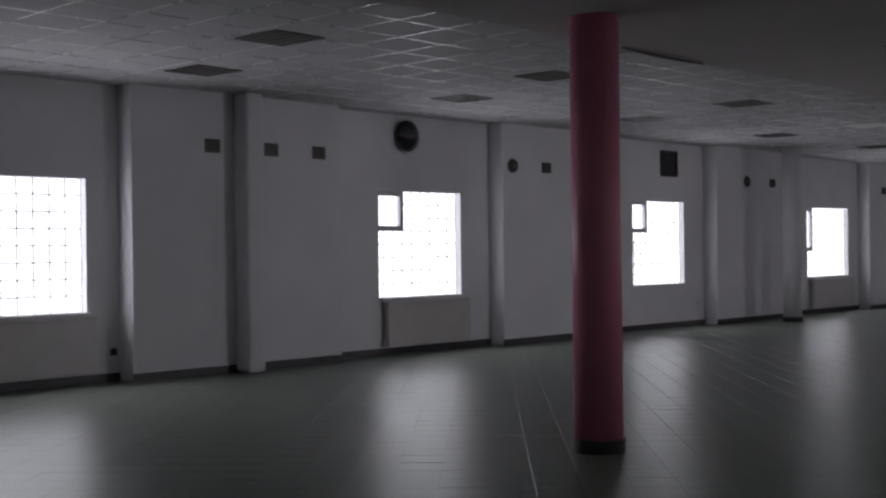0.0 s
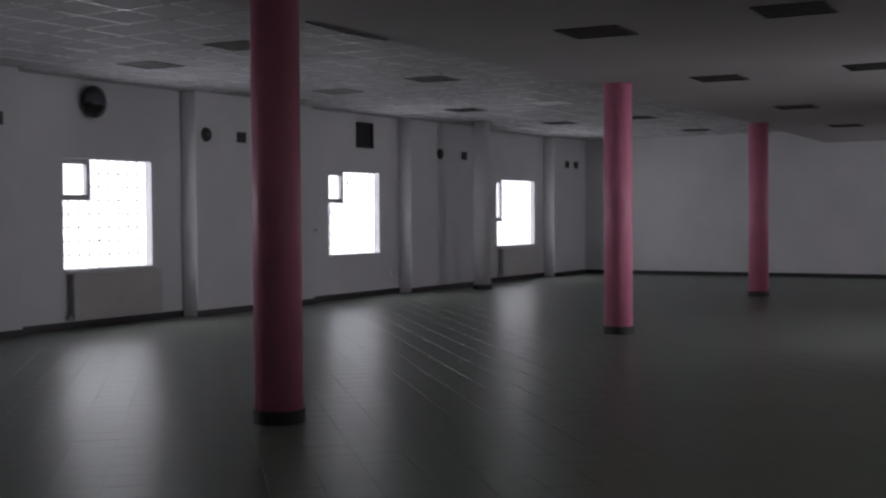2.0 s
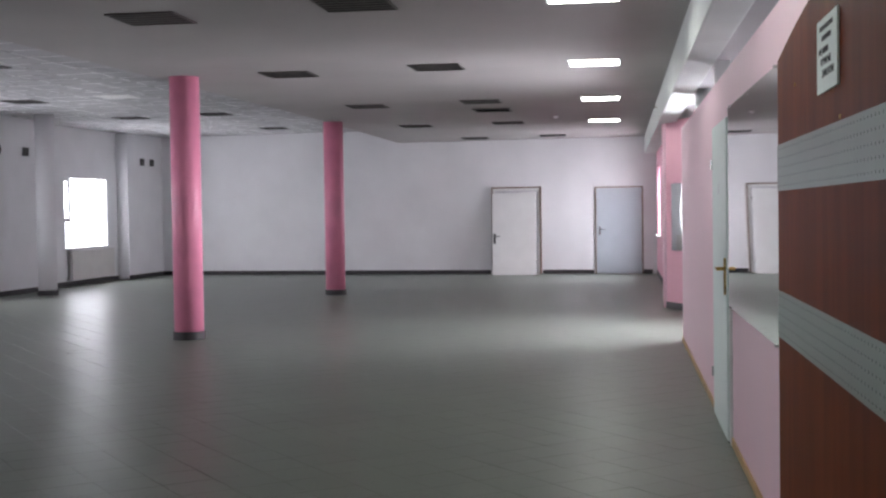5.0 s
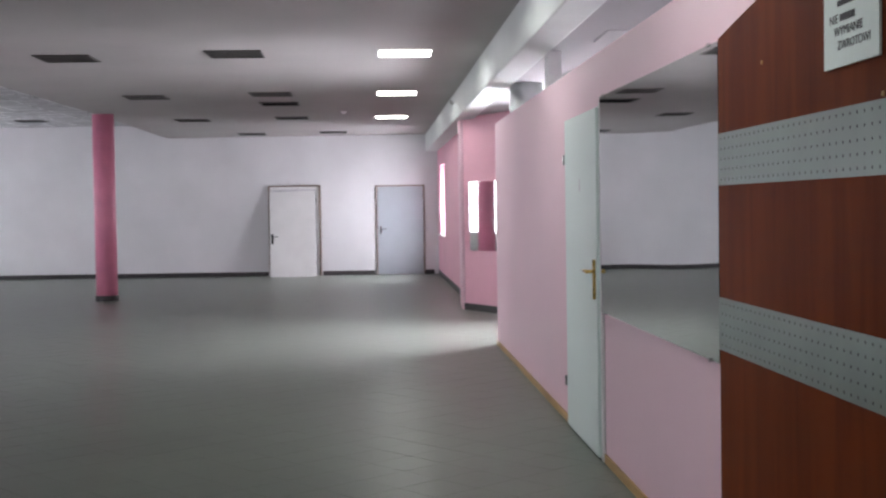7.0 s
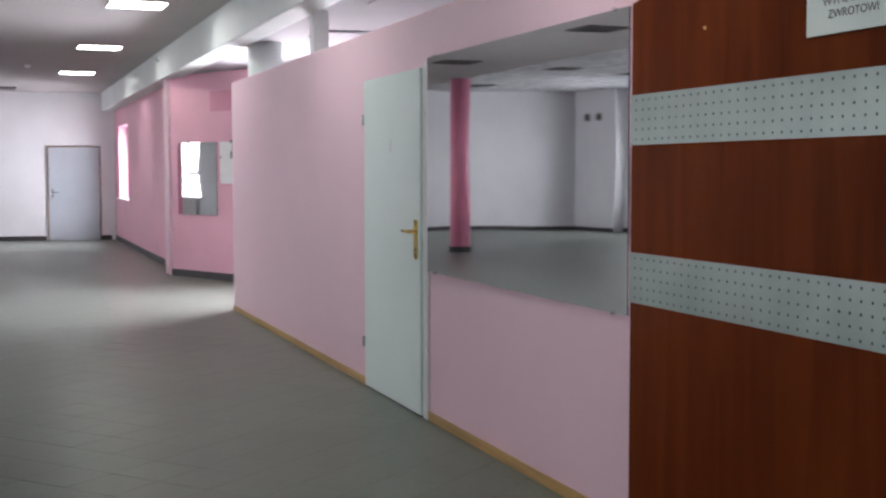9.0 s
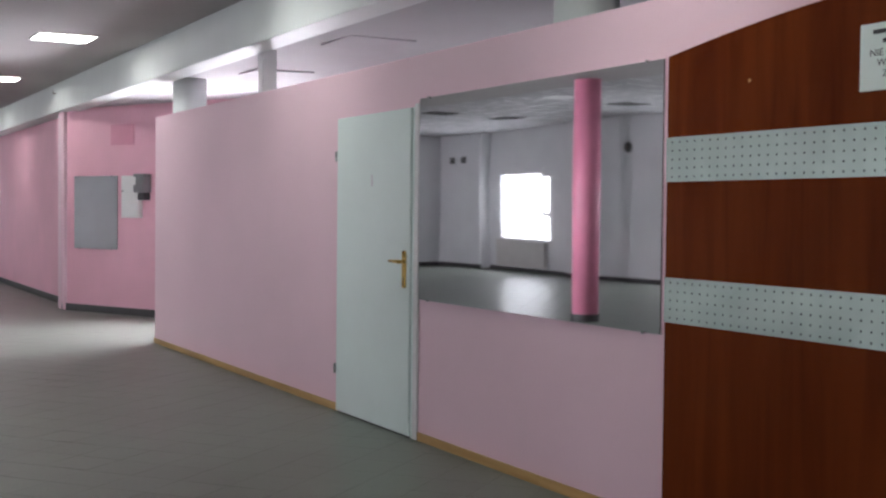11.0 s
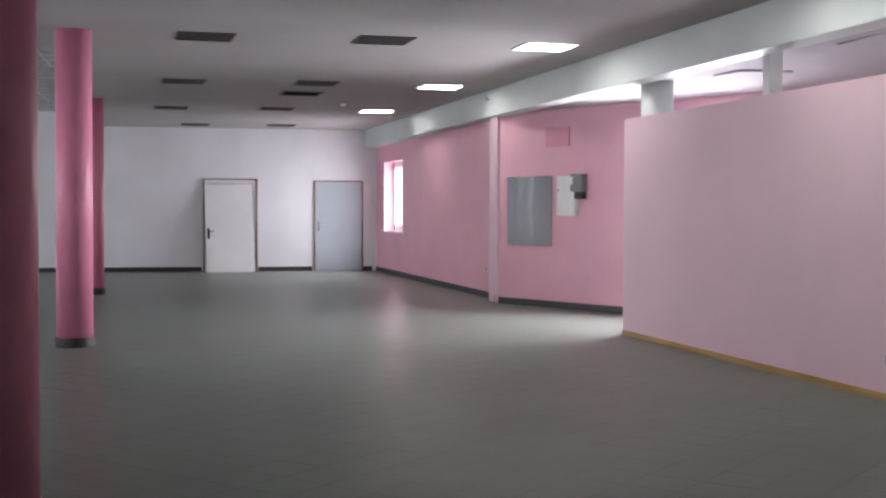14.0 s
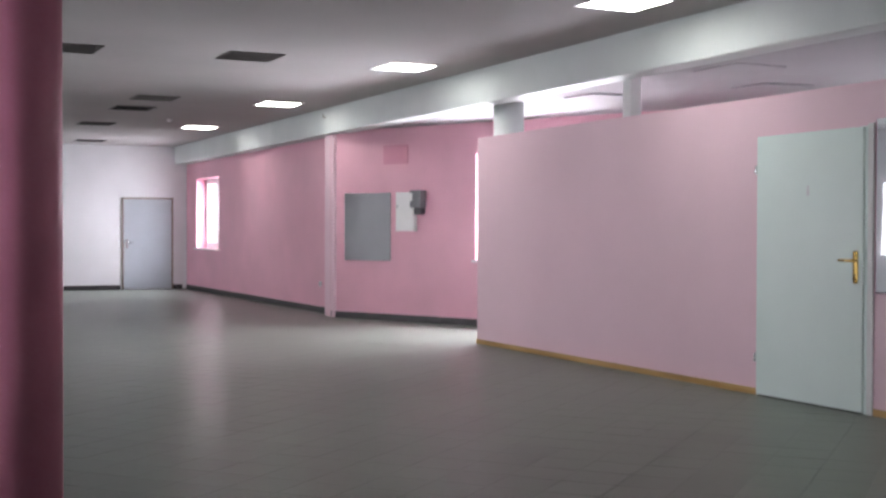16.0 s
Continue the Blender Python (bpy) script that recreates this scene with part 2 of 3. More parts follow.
# ---- the plan ----
LOW, HIGH, SIDE = 3.22, 3.52, 2.86          # ceilings: hall, window bay, side bay
WEST = pose(-13.1, -0.8, 0, 0, 0, -2.005)   # local y runs along the window wall, local x into the hall
END = pose(0.3, 20.80, 0, 0, 0, 85.57)      # local y runs along the end wall, local x points out of the hall
SLANT = pose(0.0, 10.93, 0, 0, 0, 206.5)    # local y runs along the slanting pink wall, local x into the hall
Z_SILL, Z_HEAD = 0.834, 2.398
WINDOWS = [(-2.12, 0.08), (4.78, 6.53), (11.2, 12.92), (18.01, 20.07)]
PIERS = [(0.51, 3.78), (7.2, 10.3), (13.64, 17.0), (20.6, 23.0)]

# ---- ground and floors ----
bm = bmesh.new()
box(bm, -400, 400, -400, 400, -0.62, -0.5)
thing("ground", bm, GROUND, "dark asphalt yard outside the building", "ground", kind="structure")
slab("floor", [(-14.2, -13), (5.2, -13), (5.2, 23), (-14.2, 23)], -0.3, -0.0042, GROUT, "dark grouted bed of the tiled floor", "floor")

# ---- walls ----
wall_west = wall("wall_west", WEST, -12, 23.2, 3.9, -0.62, -0.3, [(a, b, Z_SILL, Z_HEAD) for a, b in WINDOWS], WHITE_WALL,
                 "white painted wall with glass-block windows")
for a, b in PIERS:
    bm = bmesh.new()
    box(bm, -0.3, 0, a, b, 0, HIGH, 0.012)
    thing("pilaster", bm, WHITE_WALL, "white painted shallow wall pier between the windows", "pilaster", WEST, "wall piers", "structure")
bm = bmesh.new()
box(bm, 0.0, 0.3, 1.98, 2.24, 0, HIGH, 0.05)
thing("pilaster", bm, WHITE_WALL, "white square column engaged in the wall pier", "pilaster", WEST, kind="structure")
wall_end = wall("wall_end", END, -1.2, 14.2, 3.9, 0, 0.3, [], WHITE_WALL, "white painted end wall, bare, with two doors before it")
wall_side = wall("wall_side", pose(0.15, 0, 0), 11.1, 21.9, 3.9, 0, 0.4, [(18.12, 19.95, 0.945, 2.455)], PINK_WALL, "pink painted side wall with a window")
wall_slant = wall("wall_slant", SLANT, -0.12, 7.6, 3.3, -0.35, 0, [(2.64, 4.6, 0.93, 2.42)], PINK_WALL, "pink painted slanting wall with a window")
wall_east = wall("wall_east", pose(3.9, 0, 0), -13, 4.4, 3.9, 0, 0.3, [(0.6, 2.6, 0.935, 2.455)], WHITE_WALL, "plain white wall closing the side bay, with an added unseen window")
wall_south = wall("wall_south", pose(0, -12.6, 0, 0, 0, 90), -5.2, 14.2, 3.9, -0.3, 0, [], WHITE_WALL, "plain white wall closing the hall")
partition = wall("partition", pose(0, 0, 0), -6.2, 6.26, 2.44, 0, 0.12, [(0.1, 1.3, 0, 2.115)], PALE_PINK, "pale pink partition wall, shorter than the ceiling")
wall_closet = wall("wall_closet", pose(0.12, 0, 0), -0.4, 1.6, 2.3, 1.0, 1.1, [], WHITE_WALL, "plain wall behind the partition door")
bm = bmesh.new()
box(bm, -0.05, 0.3, 10.93, 11.32, 0, SIDE, 0.02)
thing("pilaster", bm, PALE_PINK, "pale pink corner pier where the pink walls meet", "pilaster", kind="structure")

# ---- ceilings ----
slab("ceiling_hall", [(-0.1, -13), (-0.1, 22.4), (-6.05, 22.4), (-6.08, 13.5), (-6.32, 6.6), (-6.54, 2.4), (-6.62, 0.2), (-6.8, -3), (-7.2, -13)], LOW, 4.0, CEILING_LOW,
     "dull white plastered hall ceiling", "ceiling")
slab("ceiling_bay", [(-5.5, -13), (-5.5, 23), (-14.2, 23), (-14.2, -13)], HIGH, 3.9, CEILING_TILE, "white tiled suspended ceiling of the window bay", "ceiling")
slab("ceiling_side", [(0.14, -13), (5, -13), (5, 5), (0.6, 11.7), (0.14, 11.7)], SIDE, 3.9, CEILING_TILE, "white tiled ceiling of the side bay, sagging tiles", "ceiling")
bm = bmesh.new()
box(bm, -0.12, 0.15, -12.6, 20.9, 2.82, 3.3, 0.012)
thing("ceiling_beam", bm, BEAM_PAINT, "white painted beam running the length of the hall", "beam", kind="structure")
bm = bmesh.new()
for k in range(16):
    box(bm, 0.1 + 0.6 * k, 0.112 + 0.6 * k, -9, 22.4, HIGH - 0.004, HIGH + 0.01)
for k in range(53):
    box(bm, 0, 9.0, -8.9 + 0.6 * k, -8.888 + 0.6 * k, HIGH - 0.0045, HIGH + 0.01)
ob = thing("ceiling_grid", bm, TBAR, "glossy white metal grid of the tiled ceiling", "ceiling grid", WEST, kind="structure")

# ---- skirtings ----
def skirting(m, s0, s1, d, mat=DARK_BASE, high=0.1, thick=0.014, label="dark tile skirting along the wall"):
    bm = bmesh.new()
    box(bm, d, d + thick, s0, s1, 0, high, 0.003)
    thing("baseboard", bm, mat, label, "baseboard", m, kind="structure")


for a, b in PIERS:
    skirting(WEST, a - 0.014, b + 0.014, 0.0)
for a, b in zip([-12, *[p[1] for p in PIERS[:-1]]], [p[0] for p in PIERS]):
    skirting(WEST, a, b, -0.3)
for a, b in ((0.25, 0.48), (1.62, 2.84), (4.1, 13.1)):
    skirting(END, a, b, -0.014)
skirting(pose(0.136, 0, 0), 11.3, 20.8, 0)
skirting(SLANT, -0.1, 7.5, 0.0, thick=0.014)
for a, b in ((-6.2, 0.04), (1.3, 6.26)):
    skirting(pose(-0.012, 0, 0), a, b, 0, OAK_STRIP, 0.055, 0.012, "thin honey-coloured wooden skirting strip")


# ---- columns ----
def column(x, y, top, mat, label, r=0.182, base=True):
    ob = holder("column", label, "column", pose(x, y, 0), "hall columns")
    bm = bmesh.new()
    g = bmesh.ops.create_cone(bm, cap_ends=True, segments=48, radius1=r, radius2=r, depth=top - 0.02)
    bmesh.ops.transform(bm, matrix=Matrix.Translation((0, 0, (top + 0.02) / 2)), verts=g["verts"])
    part("shaft", bm, mat, ob, smooth=True)
    if base:
        bm = bmesh.new()
        tube(bm, r + 0.016, r + 0.016, 0.1, sides=32)
        part("base", bm, DARK_BASE, ob, "dark tile collar round the foot", smooth=False)
    return ob


for x, y in ((-6.035, -1.03), (-5.98, 6.42), (-5.98, 14.2)):
    column(x, y, LOW, PINK_COLUMN, "round pink painted column with a dark tiled foot")
column(-11.8, 14.4, HIGH, WHITE_WALL, "round white painted column standing before the wall")
for y in (-1.27, 6.1):
    column(0.33, y, SIDE, BEAM_PAINT, "round white column behind the pink partition", 0.18, False)
bm = bmesh.new()
box(bm, 0.16, 0.29, 3.36, 3.49, 0, SIDE, 0.006)
thing("post", bm, WHITE_FRAME, "slim square pale post behind the partition", "post")


# ---- glass-block windows ----
def block_mesh(w, h):
    bm = bmesh.new()
    box(bm, -0.03, 0.03, -w / 2, w / 2, -h / 2, h / 2, 0.012)
    return finish(bm, "glass_block", BLOCK_GLASS, True)


def block_window(n, a, b, casement):
    """Glass blocks in mortar between a and b along the window wall; casement: (width, height) of the opening light at the near top corner."""
    win = holder(f"window_{n}", "glass-block window, glaring white with daylight" + (", small grey opening light in one corner" if casement else ""), "window",
                 WEST @ pose(-0.43, a, Z_SILL), kind="structure")
    cols, rows = round((b - a) / 0.2), 8
    w, h = (b - a) / cols, (Z_HEAD - Z_SILL) / rows
    cw, ch = casement or (0, 0)
    ci, cj = round(cw / w), round(ch / h)
    me = block_mesh(w - 0.006, h - 0.006)
    bm = bmesh.new()
    for i in range(cols + 1):
        top = (rows - cj) * h if i < ci else rows * h
        box(bm, 0.012, 0.018, i * w - 0.01, i * w + 0.01, 0, top)
    for j in range(rows + 1):
        start = ci * w if j > rows - cj else 0
        box(bm, 0.0125, 0.0185, start, cols * w, j * h - 0.01, j * h + 0.01)
    part("mortar_grid", bm, MORTAR, win)
    for i in range(cols):
        for j in range(rows):
            if i < ci and j >= rows - cj:
                continue
            ob = new("glass_block", me)
            ob.parent, ob.visible_shadow = win, False
            ob.matrix_basis = pose(0, (i + 0.5) * w, (j + 0.5) * h)
    if casement:
        y1, z0, z1 = ci * w, (rows - cj) * h, rows * h
        bm = bmesh.new()
        solid(bm, [-0.035, 0.06], [0.0, 0.075, y1 - 0.075, y1], [z0, z0 + 0.075, z1 - 0.075, z1], lambda i, j, k: j != 1 or k != 1)
        fr = part("window_frame", bm, GREY_FRAME, win, "grey frame of the small opening light")
        bm = bmesh.new()
        box(bm, -0.006, 0.006, 0.07, y1 - 0.07, z0 + 0.07, z1 - 0.07)
        part("pane", bm, PANE_GLASS, win).visible_shadow = False
        bm = bmesh.new()
        box(bm, 0.06, 0.085, y1 - 0.05, y1 - 0.025, (z0 + z1) / 2 - 0.05, (z0 + z1) / 2 + 0.05, 0.006)
        part("handle", bm, WHITE_FRAME, win)
    bm = bmesh.new()
    box(bm, 0.04, 0.20, -0.02, b - a + 0.02, -0.03, -0.001, 0.006)
    part("window_sill", bm, WHITE_FRAME, win)
    window_light(WEST @ pose(-0.475, (a + b) / 2, (Z_SILL + Z_HEAD) / 2, 0, -90, 0), Z_HEAD - Z_SILL, b - a, WATTS * (b - a), (0.915, 0.905, 1.0))
    return win


WATTS = 82.0
for n, ((a, b), c) in enumerate(zip(WINDOWS, (None, (0.55, 0.6), (0.5, 0.6), (0.5, 0.98))), 1):
    block_window(n, a, b, c)


# ---- casement windows of the pink walls, and an unseen added one ----
def casement_window(n, m, a, b, z0, z1, out, watts):
    """A white two-leaf window in an opening a..b; out: local x of its outer side (sign of the way out)."""
    win = holder(f"window_{n}", "white framed window glaring with daylight, deep reveal", "window", m @ pose(0, a, z0), kind="structure")
    w, h, d = b - a, z1 - z0, out * 0.27
    bm = bmesh.new()
    solid(bm, [d - 0.035, d + 0.035], [0, 0.06, w / 2 - 0.05, w / 2 + 0.05, w - 0.06, w], [0, 0.06, h - 0.06, h], lambda i, j, k: j in (0, 2, 4) or k in (0, 2))
    part("window_frame", bm, WHITE_FRAME, win)
    for y0, y1 in ((0.06, w / 2 - 0.05), (w / 2 + 0.05, w - 0.06)):
        bm = bmesh.new()
        solid(bm, [d - 0.05, d + 0.02], [y0 - 0.01, y0 + 0.05, y1 - 0.05, y1 + 0.01], [0.05, 0.12, h - 0.12, h - 0.05], lambda i, j, k: j != 1 or k != 1)
        part("casement", bm, WHITE_FRAME, win)
        bm = bmesh.new()
        box(bm, d - 0.012, d - 0.004, y0 + 0.045, y1 - 0.045, 0.11, h - 0.11)
        part("pane", bm, PANE_GLASS, win).visible_shadow = False
    bm = bmesh.new()
    box(bm, min(d, -out * 0.06), max(d, -out * 0.06), -0.03, w + 0.03, -0.035, -0.002, 0.006)
    part("window_sill", bm, WHITE_FRAME, win, "white window board")
    turn = 90 if out > 0 else -90
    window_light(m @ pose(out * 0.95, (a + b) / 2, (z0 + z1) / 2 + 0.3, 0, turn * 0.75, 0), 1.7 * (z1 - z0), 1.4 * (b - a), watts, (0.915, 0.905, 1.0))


casement_window(5, pose(0.15, 0, 0), 18.12, 19.95, 0.945, 2.455, 1, 700)
casement_window(6, SLANT, 2.64, 4.6, 0.93, 2.42, -1, 2000)
# out of view, added as fill light for the side bay's post and columns
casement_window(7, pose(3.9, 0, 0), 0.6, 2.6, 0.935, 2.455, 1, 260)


# ---- ceiling lights ----
def ceiling_light(x, y, z, lit, m=None, drop=0.0):
    kind = "lit square recessed ceiling light" if lit else "unlit square ceiling light with dark louvres"
    ob = holder("ceiling_light", kind, "ceiling light", (m or Matrix()) @ pose(x, y, z), "ceiling lights")
    bm = bmesh.new()
    solid(bm, [-0.3, -0.28, 0.28, 0.3], [-0.3, -0.28, 0.28, 0.3], [-0.012, 0.0], lambda i, j, k: i != 1 or j != 1)
    part("frame", bm, TBAR if lit else DARK_PANEL, ob)
    bm = bmesh.new()
    box(bm, -0.281, 0.281, -0.281, 0.281, -0.009, -0.002)
    part("diffuser", bm, LAMP_ON if lit else DARK_PANEL, ob)
    if not lit:
        for k in range(5):
            bm = bmesh.new()
            box(bm, -0.28, 0.28, -0.225 + 0.11 * k, -0.215 + 0.11 * k, -0.016, -0.008)
            part("louvre", bm, GRILLE, ob)
    return ob


for y in (-6.9, -2.5, 1.8, 6.2, 10.77, 15.36):
    ceiling_light(-0.98, y, LOW, True)
for x, ys in ((-2.81, (1.8, 6.2, 10.8, 15.42)), (-4.66, (2.1, 6.45, 11.08, 15.72))):
    for y in ys:
        ceiling_light(x, y, LOW, False)
for x, y in ((-3.99, 20.03), (-2.19, 19.7)):
    ceiling_light(x, y, LOW, False)
for x, y in ((-11.7, -0.29), (-9.58, -1.02), (-11.31, 3.63), (-9.27, 2.82), (-11.04, 7.67), (-8.98, 6.96), (-10.81, 11.73), (-10.53, 15.62), (-8.62, 15.2), (-8.63, 19.45)):
    ceiling_light(x, y, HIGH, False)
bm = bmesh.new()
box(bm, -0.3, 0.3, -0.3, 0.3, -0.012, -0.001, 0.003)
thing("ceiling_panel", bm, WHITE_BOX, "bright white panel in place of a ceiling light", "ceiling panel", pose(-8.95, 11.3, HIGH))


# ---- things on the window wall ----
def radiator(a, b, top=0.76):
    """A flat panel radiator under a window, a..b along the wall."""
    ob = holder("radiator", "white flat panel radiator on the wall under the window", "radiator", WEST @ pose(-0.3, a, 0), "panel radiators")
    w = b - a
    for k, d in enumerate((0.04, 0.115)):
        bm = bmesh.new()
        box(bm, d, d + 0.022, 0, w, 0.13, top, 0.008)
        part("panel", bm, RADIATOR, ob)
    bm = bmesh.new()
    for k in range(int(w / 0.05)):
        box(bm, 0.063, 0.114, 0.02 + 0.05 * k, 0.023 + 0.05 * k, 0.15, top - 0.02)
    part("fins", bm, RADIATOR, ob)
    bm = bmesh.new()
    box(bm, 0.035, 0.142, -0.005, w + 0.005, top, top + 0.012, 0.004)
    part("top_grille", bm, RADIATOR, ob)
    for y in (0.12, w - 0.14):
        bm = bmesh.new()
        box(bm, 0.0, 0.045, y, y + 0.03, 0.2, top - 0.1)
        part("bracket", bm, RADIATOR, ob)
    bm = bmesh.new()
    tube(bm, 0.011, 0.011, 0.085, pose(0.0, -0.03, 0.16, 0, 90, 0))
    tube(bm, 0.011, 0.011, 0.05, pose(0.08, -0.03, 0.16, -90, 0, 0))
    part("pipe", bm, RADIATOR, ob)
    bm = bmesh.new()
    tube(bm, 0.022, 0.018, 0.07, pose(0.08, -0.03, 0.14))
    part("valve", bm, WHITE_FRAME, ob)


for k in (0, 1, 3):
    a, b = WINDOWS[k]
    radiator(a + 0.06, b + 0.06)


def square_vent(s, d, z, w=0.22, h=0.17, mat=None, group="wall vents"):
    ob = holder("wall_vent", "dark square ventilation grille high on the white wall", "vent", WEST @ pose(d, s, z), group)
    bm = bmesh.new()
    solid(bm, [0, 0.018], [-w / 2, -w / 2 + 0.018, w / 2 - 0.018, w / 2], [-h / 2, -h / 2 + 0.018, h / 2 - 0.018, h / 2], lambda i, j, k: j != 1 or k != 1)
    part("frame", bm, mat or BROWN_GRILLE, ob)
    bm = bmesh.new()
    box(bm, 0.0, 0.004, -w / 2 + 0.018, w / 2 - 0.018, -h / 2 + 0.018, h / 2 - 0.018)
    part("backing", bm, BLACK, ob)
    n = 6
    for k in range(n):
        z0 = -h / 2 + 0.02 + k * (h - 0.04) / n
        bm = bmesh.new()
        box(bm, 0.004, 0.014, -w / 2 + 0.018, w / 2 - 0.018, z0, z0 + 0.012)
        part("slat", bm, mat or BROWN_GRILLE, ob)


def round_vent(s, z, r=0.115):
    ob = holder("wall_vent", "dark round ventilation outlet high on the white wall", "vent", WEST @ pose(0, s, z, 0, 90, 0), "wall vents")
    bm = bmesh.new()
    tube(bm, r, r * 0.92, 0.03)
    part("rim", bm, GRILLE, ob)
    bm = bmesh.new()
    tube(bm, r * 0.72, r * 0.72, 0.012, pose(0, 0, 0.03))
    part("backing", bm, BLACK, ob)
    bm = bmesh.new()
    tube(bm, r * 0.4, r * 0.3, 0.02, pose(0, 0, 0.042))
    part("disc", bm, BROWN_GRILLE, ob)


for y in (0.86, 1.785, 2.594):
    square_vent(y + 0.8, 0.0, 2.845)
for y in (7.5, 15.07, 20.6, 21.17):
    square_vent(y + 0.8, 0.0, 2.85, mat=GRILLE)
for y in (6.64, 14.02):
    round_vent(y + 0.8, 2.85)


def convex_mirror(s, z, r=0.22):
    """A round convex surveillance mirror on a short arm."""
    ob = holder("convex_mirror", "round convex mirror, dark, high above the window", "mirror", WEST @ pose(-0.3, s, z), "")
    bm = bmesh.new()
    tube(bm, 0.02, 0.02, 0.09, pose(0, 0, 0, 0, 90, 0))
    part("arm", bm, BLACK, ob)
    bm = bmesh.new()
    g = bmesh.ops.create_uvsphere(bm, u_segments=48, v_segments=24, radius=0.26)
    bmesh.ops.delete(bm, geom=[v for v in bm.verts if v.co.x < 0.26 * math.cos(math.asin(r / 0.26))], context="VERTS")
    bmesh.ops.transform(bm, matrix=Matrix.Translation((-0.26 * math.cos(math.asin(r / 0.26)) + 0.085, 0, 0)), verts=bm.verts)
    part("dome", bm, DARK_MIRROR, ob, "dark mirrored dome", smooth=True)
    bm = bmesh.new()
    tube(bm, r + 0.012, r + 0.004, 0.03, pose(0.065, 0, 0, 0, 90, 0), 48)
    part("rim", bm, BLACK, ob)


DARK_MIRROR = material("dark_convex_mirror", (0.13, 0.125, 0.14), 0.03, 0.05, 4, 60, 0.0, metal=1.0, rough_vary=0.01)
convex_mirror(5.32, 3.21)

# extractor grille over the third window
ob = holder("extractor_grille", "black rectangular extractor grille high above the window", "grille", WEST @ pose(-0.3, 12.39, 3.12))
bm = bmesh.new()
solid(bm, [0, 0.05], [-0.27, -0.235, 0.235, 0.27], [-0.245, -0.21, 0.21, 0.245], lambda i, j, k: j != 1 or k != 1)
part("frame", bm, BLACK, ob)
bm = bmesh.new()
box(bm, 0, 0.01, -0.24, 0.24, -0.215, 0.215)
part("backing", bm, BLACK, ob)
for k in range(8):
    bm = bmesh.new()
    box(bm, -0.012, 0.012, -0.24, 0.24, -0.004, 0.004)
    part("slat", bm, BLACK, ob, m=pose(0.028, 0, -0.185 + 0.053 * k, 0, 35, 0))


def wall_socket(m, label, dark=False):
    ob = holder("wall_socket", label, "socket", m, "wall sockets")
    bm = bmesh.new()
    box(bm, 0, 0.022, -0.042, 0.042, -0.042, 0.042, 0.008)
    part("plate", bm, BLACK if dark else WHITE_FRAME, ob)
    bm = bmesh.new()
    tube(bm, 0.02, 0.02, 0.006, pose(0.02, 0, 0, 0, 90, 0), 20)
    part("face", bm, BLACK, ob)


wall_socket(WEST @ pose(-0.3, 0.42, 0.35), "small black wall socket near the floor", True)
wall_socket(WEST @ pose(-0.3, 10.74, 1.30), "small grey wall switch beside the window")
wall_socket(WEST @ pose(-0.3, 13.37, 0.42), "small white wall socket near the floor")

# ---- end wall: doors ----
door = holder("door_1", "grey painted steel door, closed, in a thin brown frame", "door", END @ pose(0, 0.46, 0), kind="structure")
W, H = 1.13, 2.06
bm = bmesh.new()
solid(bm, [-0.03, 0.02], [0, 0.035, W - 0.035, W], [0, H - 0.035, H], lambda i, j, k: j != 1 or k != 0)
part("door_frame", bm, BROWN_FRAME, door)
bm = bmesh.new()
box(bm, -0.022, 0.0, 0.038, W - 0.038, 0.01, H - 0.04, 0.004)
leaf = part("leaf", bm, GREY_DOOR, door)
for z in (0.3, 1.75):
    bm = bmesh.new()
    tube(bm, 0.011, 0.011, 0.1, pose(-0.03, 0.036, z), 16)
    part("hinge", bm, BROWN_FRAME, door)
bm = bmesh.new()
box(bm, -0.03, -0.022, W - 0.13, W - 0.09, 0.93, 1.12, 0.006)
tube(bm, 0.011, 0.011, 0.045, pose(-0.025, W - 0.11, 1.05, 0, -90, 0), 16)
tube(bm, 0.011, 0.009, 0.13, pose(-0.066, W - 0.11, 1.05, 90, 0, 0), 16)
part("door_handle", bm, CHROME, door, "steel lever handle")

door = holder("door_2", "dark door opening in the end wall with a brown and white frame", "door", END @ pose(0, 2.86, 0), kind="structure")
W, H = 1.21, 2.09
bm = bmesh.new()
solid(bm, [-0.05, 0.02], [0, 0.045, W - 0.04, W], [0, H - 0.035, H], lambda i, j, k: j != 1 or k != 0)
part("door_frame", bm, BROWN_FRAME, door, "dark brown outer frame")
bm = bmesh.new()
solid(bm, [-0.035, 0.01], [0.045, 0.09, W - 0.09, W - 0.04], [0, H - 0.09, H - 0.035], lambda i, j, k: j != 1 or k != 0)
part("frame_lining", bm, WHITE_DOOR, door, "off-white inner lining")
bm = bmesh.new()
box(bm, -0.02, -0.004, 0.09, W - 0.09, 0, H - 0.09)
part("backing", bm, GREY_FRAME, door)

loose = holder("door_leaf", "loose white door leaf leaning in front of its frame", "door", END @ pose(-0.46, 2.93, 0.0, -1.6, 12.0, 0))
W, H = 1.05, 2.0
bm = bmesh.new()
box(bm, -0.042, 0, 0, W, 0, H, 0.004)
part("leaf", bm, WHITE_DOOR, loose)
bm = bmesh.new()
box(bm, -0.05, -0.042, W - 0.085, W - 0.035, 0.78, 1.02, 0.005)
tube(bm, 0.011, 0.011, 0.05, pose(-0.045, W - 0.06, 0.94, 0, -90, 0), 16)
tube(bm, 0.012, 0.009, 0.13, pose(-0.09, W - 0.06, 0.94, 90, 0, 0), 16)
part("door_handle", bm, BLACK, loose, "dark lever handle on a long plate")
